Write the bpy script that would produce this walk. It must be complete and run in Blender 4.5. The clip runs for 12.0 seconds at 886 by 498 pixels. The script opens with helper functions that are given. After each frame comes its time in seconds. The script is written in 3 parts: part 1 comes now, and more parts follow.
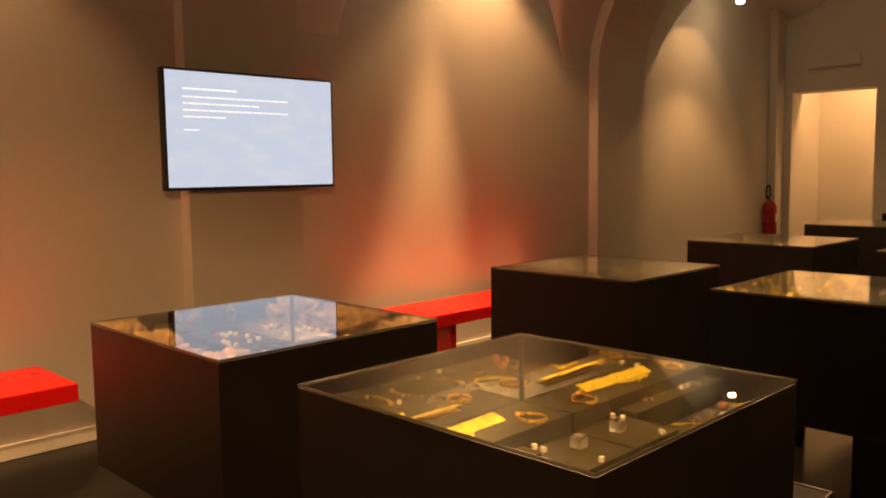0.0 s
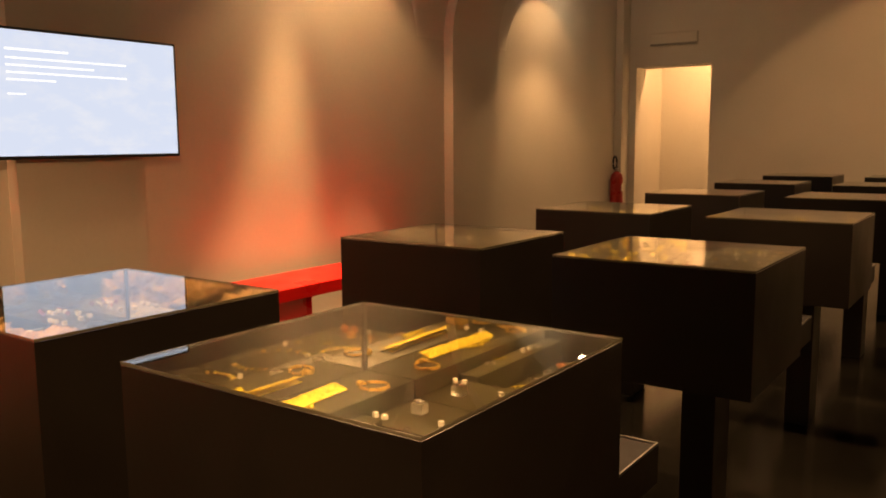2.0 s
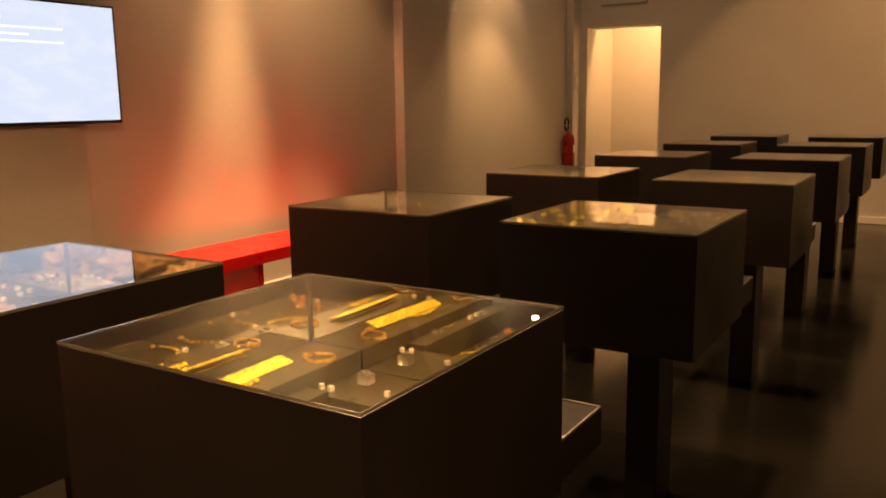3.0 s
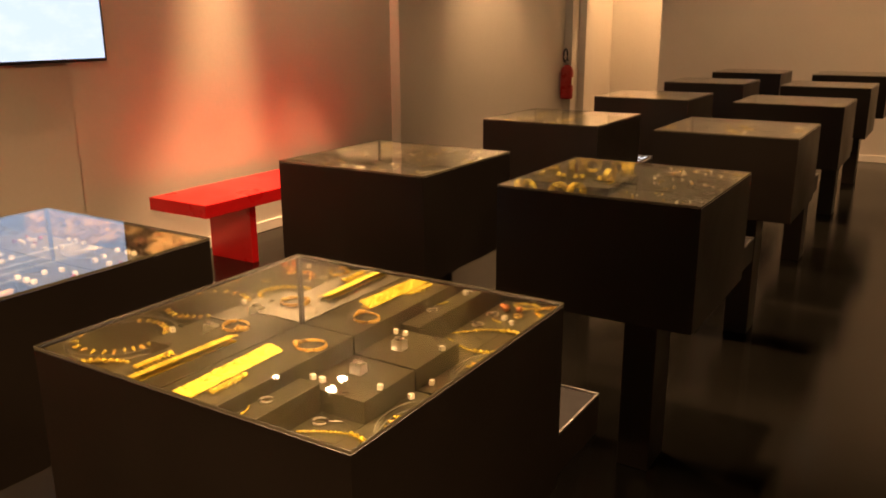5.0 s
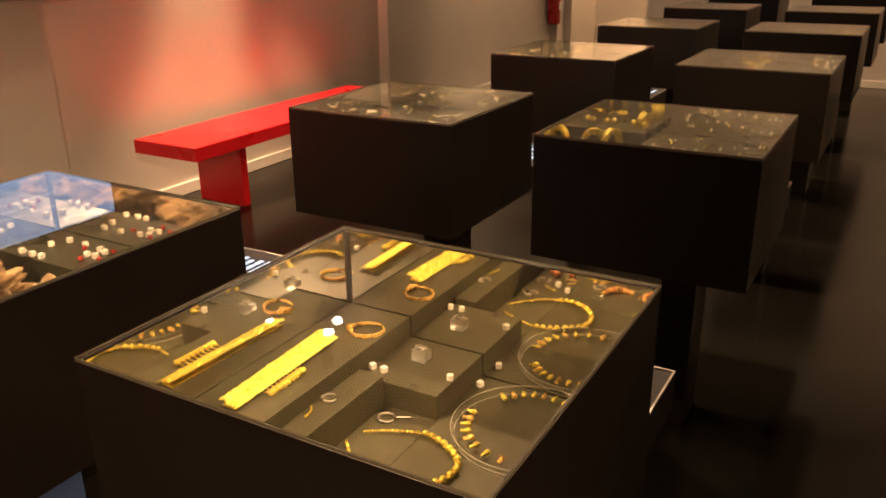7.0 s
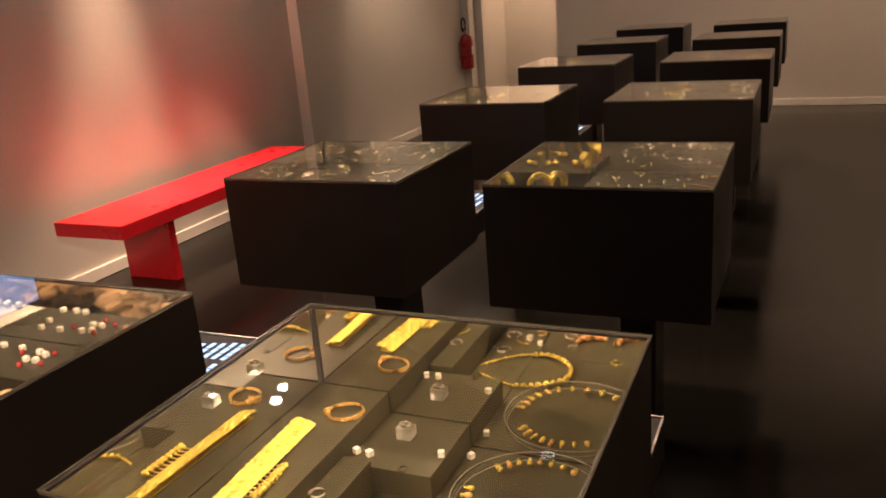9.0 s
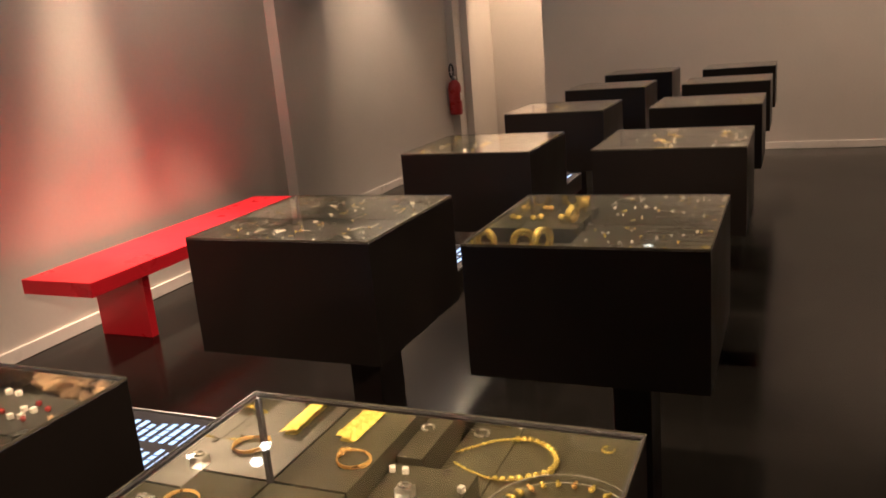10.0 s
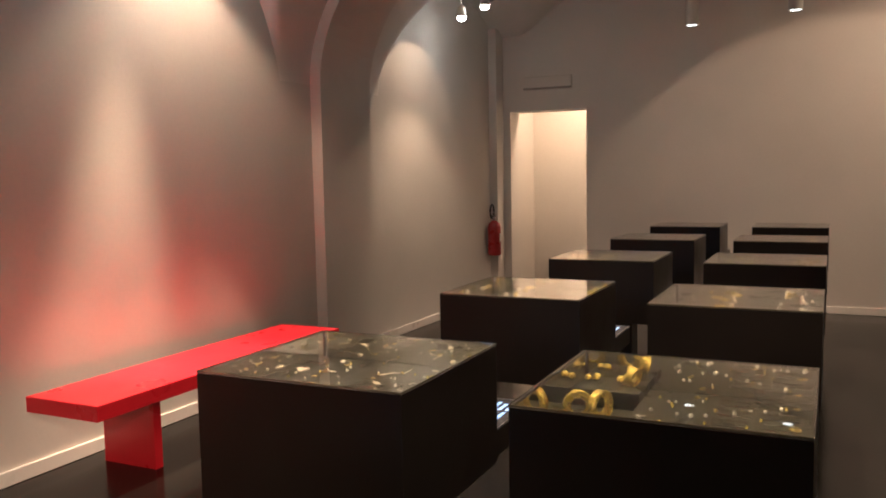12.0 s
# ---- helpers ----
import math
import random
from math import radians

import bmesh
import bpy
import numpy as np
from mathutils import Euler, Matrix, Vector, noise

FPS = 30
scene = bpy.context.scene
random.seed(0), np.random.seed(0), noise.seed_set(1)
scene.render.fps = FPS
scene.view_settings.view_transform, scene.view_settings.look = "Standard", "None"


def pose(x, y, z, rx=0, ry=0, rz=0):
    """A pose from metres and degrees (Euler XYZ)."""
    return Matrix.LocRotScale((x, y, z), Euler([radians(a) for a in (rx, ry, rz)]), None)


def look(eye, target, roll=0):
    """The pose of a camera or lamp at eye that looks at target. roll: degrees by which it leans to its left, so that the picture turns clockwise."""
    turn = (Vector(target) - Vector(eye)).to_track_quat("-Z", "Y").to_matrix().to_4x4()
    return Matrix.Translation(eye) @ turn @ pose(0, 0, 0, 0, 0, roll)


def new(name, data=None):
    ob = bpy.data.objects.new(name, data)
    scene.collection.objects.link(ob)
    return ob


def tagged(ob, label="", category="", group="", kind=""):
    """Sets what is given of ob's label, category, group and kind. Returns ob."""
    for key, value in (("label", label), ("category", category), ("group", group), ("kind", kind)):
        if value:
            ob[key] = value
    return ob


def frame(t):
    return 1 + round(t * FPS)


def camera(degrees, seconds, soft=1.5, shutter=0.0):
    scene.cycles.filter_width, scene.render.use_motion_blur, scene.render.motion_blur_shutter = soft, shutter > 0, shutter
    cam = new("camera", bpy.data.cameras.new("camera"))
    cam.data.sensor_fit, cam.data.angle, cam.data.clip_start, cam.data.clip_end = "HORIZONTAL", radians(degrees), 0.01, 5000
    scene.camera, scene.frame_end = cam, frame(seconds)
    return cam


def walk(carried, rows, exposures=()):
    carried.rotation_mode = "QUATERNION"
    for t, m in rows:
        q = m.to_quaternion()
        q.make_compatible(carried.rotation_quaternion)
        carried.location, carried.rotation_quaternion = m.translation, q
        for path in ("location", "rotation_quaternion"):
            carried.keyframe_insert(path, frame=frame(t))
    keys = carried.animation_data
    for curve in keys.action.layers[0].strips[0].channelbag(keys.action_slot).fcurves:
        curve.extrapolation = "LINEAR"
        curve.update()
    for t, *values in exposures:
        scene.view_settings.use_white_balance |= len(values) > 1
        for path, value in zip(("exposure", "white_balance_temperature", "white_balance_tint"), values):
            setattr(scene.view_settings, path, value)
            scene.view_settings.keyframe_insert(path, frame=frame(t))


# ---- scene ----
cam = camera(56.8, 12.0, soft=1.8)
PATH = [
    (0, (-0.571, 1.98, 1.29), (-1.978, 3.388, 1.1), -0.7),
    (0.5, (-0.567, 1.995, 1.285), (-1.916, 3.456, 1.071), -0.7),
    (1, (-0.566, 2.006, 1.282), (-1.85, 3.521, 1.043), -0.5),
    (1.5, (-0.561, 2.013, 1.28), (-1.781, 3.578, 1.031), -0.5),
    (2, (-0.549, 2.023, 1.28), (-1.697, 3.64, 1.018), -0.4),
    (2.5, (-0.54, 2.032, 1.284), (-1.634, 3.679, 0.986), -0.6),
    (3, (-0.531, 2.037, 1.296), (-1.582, 3.701, 0.941), -0.8),
    (5, (-0.579, 2.112, 1.394), (-1.599, 3.748, 0.859), -0.3),
    (5.5, (-0.614, 2.157, 1.403), (-1.664, 3.75, 0.802), -0.4),
    (6, (-0.673, 2.168, 1.409), (-1.713, 3.746, 0.754), -0.6),
    (6.5, (-0.744, 2.166, 1.422), (-1.744, 3.755, 0.731), -1.0),
    (7, (-0.807, 2.175, 1.429), (-1.742, 3.796, 0.722), -0.7),
    (9, (-0.898, 2.203, 1.445), (-1.691, 3.934, 0.835), -4.6),
    (9.5, (-0.906, 2.271, 1.448), (-1.686, 4.021, 0.875), -5.2),
    (10, (-0.924, 2.377, 1.442), (-1.708, 4.145, 0.931), -5.0),
    (10.5, (-0.938, 2.432, 1.438), (-1.724, 4.209, 0.963), -5.2),
    (11, (-0.973, 2.487, 1.438), (-1.754, 4.284, 1.039), -4.5),
    (11.5, (-1.019, 2.547, 1.438), (-1.819, 4.357, 1.15), -3.1),
    (12, (-1.062, 2.587, 1.421), (-1.919, 4.386, 1.242), -1.1),
]
walk(cam, [(t, look(eye, target, roll)) for t, eye, target, roll in PATH],
     [(0, -0.24, 7500, 11), (1.5, -0.05, 7400, 11), (3.0, 0.12, 7200, 11), (5.0, 0.33, 6500, 11), (6.0, 0.46, 6150, 10.3), (7.0, 0.27, 5650, 9.8), (9.0, 0.12, 4800, 10), (10.0, 0.21, 4520, 8), (11.2, 0.40, 4450, 6.8), (11.6, 0.41, 4450, 6.8), (12, 0.23, 4450, 6.8)])

# ---- world and light ----
world = bpy.data.worlds.new("world")
scene.world = world
world.use_nodes = True
world.node_tree.nodes["Background"].inputs[0].default_value = (0.02, 0.016, 0.012, 1)
world.node_tree.nodes["Background"].inputs[1].default_value = 0.3

WARM = (1.0, 0.55, 0.245)
# only y 6.3 is known, from lid reflections; the rest are added for brightness
CASE_SPOTS = ((-2.2, 2.6), (-1.5, 4.7), (-2.2, 6.3), (-1.5, 8.1), (-2.2, 9.8))
DOWNLIGHTS = ((-2.31, 10.83), (-1.39, 10.54))
YF_DOOR = 11.378
BAYS = (2.05, 5.87, 9.45)          # middles of the three vaulted bays


def spot(eye, target, watts, degrees, blend=0.3, colour=WARM, radius=0.02):
    lamp = bpy.data.lights.new("spot_light", "SPOT")
    lamp.energy, lamp.color, lamp.spot_size, lamp.spot_blend, lamp.shadow_soft_size = watts, colour, radians(degrees), blend, radius
    ob = new("spot_light", lamp)
    ob.matrix_world = look(eye, target)
    return ob


# heads of the track lights, bay by bay
HEADS = [((-4.10, yc + 0.50, 3.00), (-3.85, yc + 0.08, 2.85)) for yc in BAYS[:2]] + [((-4.15, 9.56, 2.845), (-3.95, 9.63, 2.935))]
for (ax, ay, az), (bx, by, bz) in HEADS[:2]:
    spot((ax, ay, az - 0.045), (ax - 0.27, ay - 0.04, az - 2.4), 54, 110, 0.4)
    spot((-4.19, by - 0.02, 2.88), (-4.53, by - 0.20, 0.1), 430, 30, 1.0, radius=0.13)
    for dy in (-0.50, 0.06, 0.62):
        spot((bx, by, bz - 0.045), (-4.03, by + dy, 0.45), 490, 33, 1.0)
    spot((bx, by, bz - 0.045), (-1.9, by - 0.9, 0.9), 190, 100, 0.7)
(ax, ay, az), (bx, by, bz) = HEADS[2]
# these three hang off the heads; the second is a fill for the lower wall
spot((-3.90, 9.27, 2.64), (-4.55, 9.33, 2.02), 15, 87, 0.08)
spot((-3.74, 9.20, 2.74), (-4.35, 9.45, 0.3), 54, 78, 0.9)
spot((-3.74, 9.15, 2.74), (-3.80, 9.15, 0.0), 34, 101, 0.4)
spot((bx, by, bz - 0.04), (-1.9, by - 0.9, 0.9), 190, 100, 0.7)
for x, y in CASE_SPOTS:
    spot((x, y, 3.13), (x, y - 0.3, 0.9), {2.6: 210, 4.7: 400, 6.3: 320}.get(y, 420), 105 if y < 6 else 72 if y < 7 else 88, 0.8, radius=0.06)
# fill without a fixture, added to lift the north wall
spot((0.5, 10.2, 3.45), (-0.3, 11.3, 1.3), 80, 130, 0.8, radius=0.06)
spot((0.5, 8.2, 3.2), (-1.1, YF_DOOR, 1.10), 155, 53, 0.22)
for x, y in DOWNLIGHTS:
    spot((x, y, 2.78), (x, y, 0), 6, 70, 0.5)
# unseen lamp without a fixture, added to brighten the near cases
spot((0.9, 0.6, 3.0), (-2.1, 2.45, 0.7), 560, 47, 0.8, radius=0.05)
# two hidden lamps without fixtures, put in to brighten the passage
spot((-3.6, YF_DOOR + 0.55, 2.68), (-3.7, YF_DOOR + 0.9, 0), 85, 160, 0.5, radius=0.1)
spot((-2.8, YF_DOOR + 0.6, 1.7), (-4.0, YF_DOOR + 1.3, 1.2), 16, 170, 0.5, radius=0.15)

# ---- materials ----


def material(name, colour, rough=0.5, metal=0.0, vary=0.12, scale=6.0, bump=0.0, bump_scale=60.0, **more):
    """A surface with stains at a large scale and grain at a fine one."""
    m = bpy.data.materials.new(name)
    m.use_nodes = True
    n, l = m.node_tree.nodes, m.node_tree.links
    b = n["Principled BSDF"]
    b.inputs["Roughness"].default_value, b.inputs["Metallic"].default_value = rough, metal
    for key, value in more.items():
        b.inputs[key.replace("_", " ")].default_value = value
    at = n.new("ShaderNodeTexCoord")
    big, fine = n.new("ShaderNodeTexNoise"), n.new("ShaderNodeTexNoise")
    big.inputs["Scale"].default_value, fine.inputs["Scale"].default_value = scale, bump_scale
    big.inputs["Detail"].default_value = fine.inputs["Detail"].default_value = 5
    l.new(at.outputs["Object"], big.inputs["Vector"]), l.new(at.outputs["Object"], fine.inputs["Vector"])
    both = n.new("ShaderNodeMath")
    both.operation = "MULTIPLY_ADD"
    both.inputs[1].default_value = 0.35
    l.new(fine.outputs["Fac"], both.inputs[0]), l.new(big.outputs["Fac"], both.inputs[2])
    ramp = n.new("ShaderNodeMapRange")
    ramp.inputs["From Min"].default_value, ramp.inputs["From Max"].default_value = 0.4, 0.95
    ramp.inputs["To Min"].default_value, ramp.inputs["To Max"].default_value = 1 - vary, 1 + vary
    l.new(both.outputs[0], ramp.inputs["Value"])
    mul = n.new("ShaderNodeVectorMath")
    mul.operation = "SCALE"
    mul.inputs[0].default_value = colour
    l.new(ramp.outputs[0], mul.inputs["Scale"]), l.new(mul.outputs[0], b.inputs["Base Color"])
    rr = n.new("ShaderNodeMapRange")
    rr.inputs["From Min"].default_value, rr.inputs["From Max"].default_value = 0.35, 0.7
    rr.inputs["To Min"].default_value, rr.inputs["To Max"].default_value = rough * 0.85, min(1, rough * 1.2)
    l.new(big.outputs["Fac"], rr.inputs["Value"]), l.new(rr.outputs[0], b.inputs["Roughness"])
    if bump:
        bp = n.new("ShaderNodeBump")
        bp.inputs["Strength"].default_value, bp.inputs["Distance"].default_value = bump, 0.004
        l.new(fine.outputs["Fac"], bp.inputs["Height"]), l.new(bp.outputs[0], b.inputs["Normal"])
    return m


def glow(name, colour, strength):
    m = bpy.data.materials.new(name)
    m.use_nodes = True
    n = m.node_tree.nodes
    n.remove(n["Principled BSDF"])
    e = n.new("ShaderNodeEmission")
    e.inputs[0].default_value, e.inputs[1].default_value = (*colour, 1), strength
    m.node_tree.links.new(e.outputs[0], n["Material Output"].inputs[0])
    return m


PLASTER = material("wall_plaster", (0.66, 0.62, 0.56), 0.75, vary=0.06, scale=1.3, bump=0.12, bump_scale=45)
# for the unseen east wall: greyed so the floor mirrors less brightness
DIMWALL = material("dimmed_wall_plaster", (0.40, 0.37, 0.33), 0.7, vary=0.08, scale=1.3, bump=0.12, bump_scale=45)
CEILING = material("vault_plaster", (0.74, 0.70, 0.64), 0.8, vary=0.06, scale=1.1, bump=0.15, bump_scale=40)
SKIRT = material("skirting_paint", (0.84, 0.80, 0.73), 0.3, vary=0.06, scale=4)
FLOOR = material("black_resin_floor", (0.0085, 0.0080, 0.0066), 0.16, vary=0.3, scale=1.6, bump=0.015, bump_scale=25, Specular_IOR_Level=0.18)
BLACK = material("black_lacquered_panel", (0.0112, 0.0090, 0.0074), 0.38, vary=0.2, scale=3, bump=0.03, bump_scale=80, Specular_IOR_Level=0.30)
LINING = material("grey_case_lining", (0.053, 0.049, 0.026), 0.38, vary=0.25, scale=9, bump=0.08, bump_scale=300, Specular_IOR_Level=0.18)
CHARCOAL = material("charcoal_case_lining", (0.024, 0.0245, 0.0145), 0.30, vary=0.25, scale=9, bump=0.08, bump_scale=300)
RED = material("red_lacquer", (0.72, 0.010, 0.014), 0.32, vary=0.06, scale=4, bump=0.02, bump_scale=60)
GOLD = material("hammered_gold", (1.0, 0.80, 0.11), 0.25, 0.78, vary=0.2, scale=60, bump=0.5, bump_scale=220)
SHEETGOLD = material("sheet_gold", (0.95, 0.78, 0.10), 0.42, 0.9, vary=0.25, scale=120, bump=0.6, bump_scale=160)
ORANGEGOLD = material("reddish_gold", (0.98, 0.64, 0.17), 0.28, 0.85, vary=0.3, scale=60, bump=0.4, bump_scale=220)
REDGOLD = material("red_brown_gold", (0.58, 0.22, 0.08), 0.3, 0.5, vary=0.3, scale=60, bump=0.4, bump_scale=220)
STONE = material("dark_stone", (0.06, 0.045, 0.035), 0.4, vary=0.3, scale=60)
CARNELIAN = material("carnelian", (0.30, 0.025, 0.012), 0.2, vary=0.2, scale=60)
BONE = material("pale_bone", (0.72, 0.66, 0.50), 0.5, vary=0.15, scale=60, bump=0.3, bump_scale=200)
ROCK = material("golden_tufa", (0.25, 0.16, 0.065), 0.7, vary=0.75, scale=26, bump=1.0, bump_scale=120)
DULLGOLD = material("worn_gold", (0.88, 0.66, 0.18), 0.30, 0.75, vary=0.3, scale=50, bump=0.5, bump_scale=200)
SILVER = material("tarnished_silver", (0.55, 0.51, 0.44), 0.3, 0.8, vary=0.3, scale=60)
CHROME = material("brushed_aluminium", (0.46, 0.46, 0.47), 0.35, 1.0, vary=0.1, scale=20)
MIRROR = material("mirror_lining", (0.88, 0.86, 0.79), 0.03, 1.0, vary=0.02, scale=8)
WHITE = material("white_acrylic", (0.74, 0.71, 0.62), 0.35, vary=0.05, scale=30)
DARK = material("dark_plastic", (0.02, 0.02, 0.022), 0.35, vary=0.2, scale=10)
POST = material("dark_post", (0.012, 0.010, 0.008), 0.42, vary=0.2, scale=5)
EDGE = material("polished_glass_edge", (0.11, 0.105, 0.075), 0.2, vary=0.15, scale=12)
FROST = material("frosted_acrylic_edge", (0.42, 0.40, 0.34), 0.25, vary=0.3, scale=40)
GREY = material("grey_plastic", (0.30, 0.28, 0.25), 0.5, vary=0.1, scale=10)
LABEL = material("dark_label_glass", (0.014, 0.014, 0.017), 0.6, vary=0.1, scale=10, Specular_IOR_Level=0.2)
EXTRED = material("extinguisher_red", (0.30, 0.016, 0.014), 0.3, vary=0.1, scale=10)
CAPTION = glow("caption_glow", (0.86, 0.90, 1.0), 1.2)
DIM = glow("downlight_glow", (1.0, 0.8, 0.55), 4.0)
BULB = glow("lamp_glow", (1.0, 0.74, 0.46), 95.0)


def glass_material(name, ior=1.45, tint=(1, 1, 1), rough=0.0):
    m = bpy.data.materials.new(name)
    m.use_nodes = True
    b = m.node_tree.nodes["Principled BSDF"]
    b.inputs["Base Color"].default_value = (*tint, 1)
    b.inputs["Transmission Weight"].default_value, b.inputs["Roughness"].default_value, b.inputs["IOR"].default_value = 1, rough, ior
    return m


GLASS = glass_material("case_glass", 1.20, (0.96, 0.98, 0.96))
FROSTED = glass_material("frosted_acrylic", 1.22, (0.97, 0.97, 0.95), 0.35)
ACRYLIC = glass_material("clear_acrylic", 1.24, (0.97, 0.97, 0.95), 0.02)


# ---- shapes ----


def box(bm, x0, x1, y0, y1, z0, z1, bevel=0.0):
    made = bmesh.ops.create_cube(bm, size=1.0)["verts"]
    bmesh.ops.transform(bm, verts=made, matrix=Matrix.Translation(((x0 + x1) / 2, (y0 + y1) / 2, (z0 + z1) / 2)) @ Matrix.Diagonal((x1 - x0, y1 - y0, z1 - z0, 1)))
    if bevel:
        edges = list({e for v in made for e in v.link_edges})
        bmesh.ops.bevel(bm, geom=edges, offset=bevel, segments=2, profile=0.5, affect="EDGES")
    return bm


def block(x0, x1, y0, y1, z0, z1, bevel=0.0):
    return box(bmesh.new(), x0, x1, y0, y1, z0, z1, bevel)


def lathe(bm, profile, m=None, segments=24, closed=False):
    """A turned body from (radius, height) pairs."""
    rings = []
    for r, z in profile:
        rings.append([bm.verts.new((r * math.cos(a * math.tau / segments), r * math.sin(a * math.tau / segments), z)) for a in range(segments)])
    for p, q in list(zip(rings, rings[1:])) + ([(rings[-1], rings[0])] if closed else []):
        for a in range(segments):
            bm.faces.new((p[a], p[(a + 1) % segments], q[(a + 1) % segments], q[a]))
    if not closed:
        bm.faces.new(rings[0][::-1]), bm.faces.new(rings[-1])
    if m is not None:
        bmesh.ops.transform(bm, verts=[v for ring in rings for v in ring], matrix=m)
    return bm


def tube(bm, points, radius, segments=8, closed=False):
    """A bent rod along points; radius is a number or one per point."""
    pts = [Vector(p) for p in points]
    n = len(pts)
    rings = []
    for i, p in enumerate(pts):
        a = pts[(i - 1) % n] if closed or i else p
        b = pts[(i + 1) % n] if closed or i < n - 1 else p
        way = (b - a).normalized()
        side = way.cross(Vector((0, 0, 1)))
        side = side.normalized() if side.length > 1e-4 else Vector((1, 0, 0))
        up = side.cross(way)
        r = radius[i] if isinstance(radius, (list, tuple)) else radius
        rings.append([bm.verts.new(p + r * (math.cos(k * math.tau / segments) * side + math.sin(k * math.tau / segments) * up)) for k in range(segments)])
    pairs = list(zip(rings, rings[1:])) + ([(rings[-1], rings[0])] if closed else [])
    for p, q in pairs:
        for k in range(segments):
            bm.faces.new((p[k], p[(k + 1) % segments], q[(k + 1) % segments], q[k]))
    if not closed:
        bm.faces.new(rings[0][::-1]), bm.faces.new(rings[-1])
    return bm


def ball(bm, at, r, seg=12):
    bmesh.ops.create_uvsphere(bm, u_segments=seg, v_segments=max(6, seg * 2 // 3), radius=r, matrix=Matrix.Translation(at))
    return bm


def mesh_of(name, bm, mat, smooth=False):
    bmesh.ops.recalc_face_normals(bm, faces=bm.faces)
    me = bpy.data.meshes.new(name)
    bm.to_mesh(me)
    bm.free()
    me.materials.append(mat)
    if smooth:
        for p in me.polygons:
            p.use_smooth = True
    return me


def thing(name, label, category, at=(0, 0, 0), group="", kind="", turn=0):
    ob = new(name)
    ob.matrix_world = pose(*at, 0, 0, turn)
    ob.empty_display_size = 0.05
    return tagged(ob, label, category, group, kind)


def part(name, bm, mat, parent, label="", smooth=False):
    ob = new(name, mesh_of(name, bm, mat, smooth))
    ob.parent = parent
    if mat is ACRYLIC:
        ob.visible_shadow = False
    return tagged(ob, label)


def solid(name, bm, mat, label="", category="", group="", kind="", smooth=False):
    return tagged(new(name, mesh_of(name, bm, mat, smooth)), label, category, group, kind)


# ---- structure ----
XL, XR, YB, YF = -4.55, 2.3, -1.75, 11.378       # room
SPRING, RISE = 2.10, 1.85
TOP = 4.6
solid("floor", block(XL - 0.3, XR + 0.3, YB - 0.3, YF + 2.3, -0.2, 0), FLOOR, "glossy black resin floor with dim reflections", "floor", kind="structure")
solid("wall_west", block(XL - 0.3, XL, YB - 0.3, YF + 0.3, 0, TOP), PLASTER, "white plaster wall washed by warm spotlights", "wall", kind="structure")
# this wall stays out of view; its grey only holds down reflections
solid("wall_east", block(XR, XR + 0.3, YB - 0.3, YF + 0.3, 0, TOP), DIMWALL, "plain unseen side wall, greyed to dim floor reflections", "wall", kind="structure")
solid("wall_south", block(XL, XR, YB - 0.3, YB, 0, TOP), PLASTER, "plain white plaster end wall", "wall", kind="structure")
DX0, DX1, DZ = -4.375, -3.497, 2.118
bm = bmesh.new()
box(bm, XL, DX0, YF, YF + 0.3, 0, TOP), box(bm, DX1, XR, YF, YF + 0.3, 0, TOP), box(bm, DX0, DX1, YF, YF + 0.3, DZ, TOP)
solid("wall_north", bm, PLASTER, "white plaster end wall with a doorway opening", "wall", kind="structure")
# lit passage behind the doorway
for i, (x0, x1, y0, y1) in enumerate(((XL - 0.3, XL, YF + 0.3, YF + 2.3), (-2.6, -2.4, YF + 0.3, YF + 2.3), (XL, -2.6, YF + 1.3, YF + 1.5))):
    solid("wall_passage_%d" % (i + 1), block(x0, x1, y0, y1, 0, 3.0), PLASTER, "bright plaster wall of a passage behind a doorway", "wall", kind="structure")
solid("ceiling_passage", block(XL, -2.6, YF + 0.3, YF + 1.3, 2.8, 3.0), CEILING, "white plaster ceiling of a passage behind a doorway", "ceiling", kind="structure")


def vault(x):
    """Main vault: half an ellipse across the room, rising upright from the walls."""
    u = (x - (XL + XR) / 2) / ((XR - XL) / 2)
    return SPRING + RISE * math.sqrt(max(0, 1 - u * u))


LUNETTES = ((-1.75, 1.44, 1.24), (2.44, 1.24, 1.24), (6.21, 1.11, 1.11), (9.785, 1.09, 2.6))      # middles, half widths to the south and north


def lunette(y):
    best = 0
    for yc, south, north in LUNETTES:
        u = (y - yc) / (south if y < yc else north)
        if abs(u) < 1:
            best = max(best, SPRING + 0.02 + 1.25 * (1 - abs(u) ** 1.8) ** 0.75)
    return best


def vault_top(x, y):
    """The higher of the two shells, rounded where they meet."""
    a, b, k = vault(x), lunette(y), 0.14
    h = max(k - abs(a - b), 0) / k
    return max(a, b) + h * h * k / 4


NX, NY = 150, 900
bm = bmesh.new()
grid = []
for i in range(NX + 1):
    x = XL + (XR - XL) * (0.5 - 0.5 * math.cos(math.pi * i / NX))
    grid.append([bm.verts.new((x, YB + (YF - YB) * j / NY, vault_top(x, YB + (YF - YB) * j / NY))) for j in range(NY + 1)])
for i in range(NX):
    for j in range(NY):
        bm.faces.new((grid[i][j], grid[i + 1][j], grid[i + 1][j + 1], grid[i][j + 1]))
box(bm, XL, XR, YB, YF, TOP - 0.02, TOP + 0.1)
solid("ceiling", bm, CEILING, "white plaster cross vault over three bays", "ceiling", kind="structure", smooth=True)


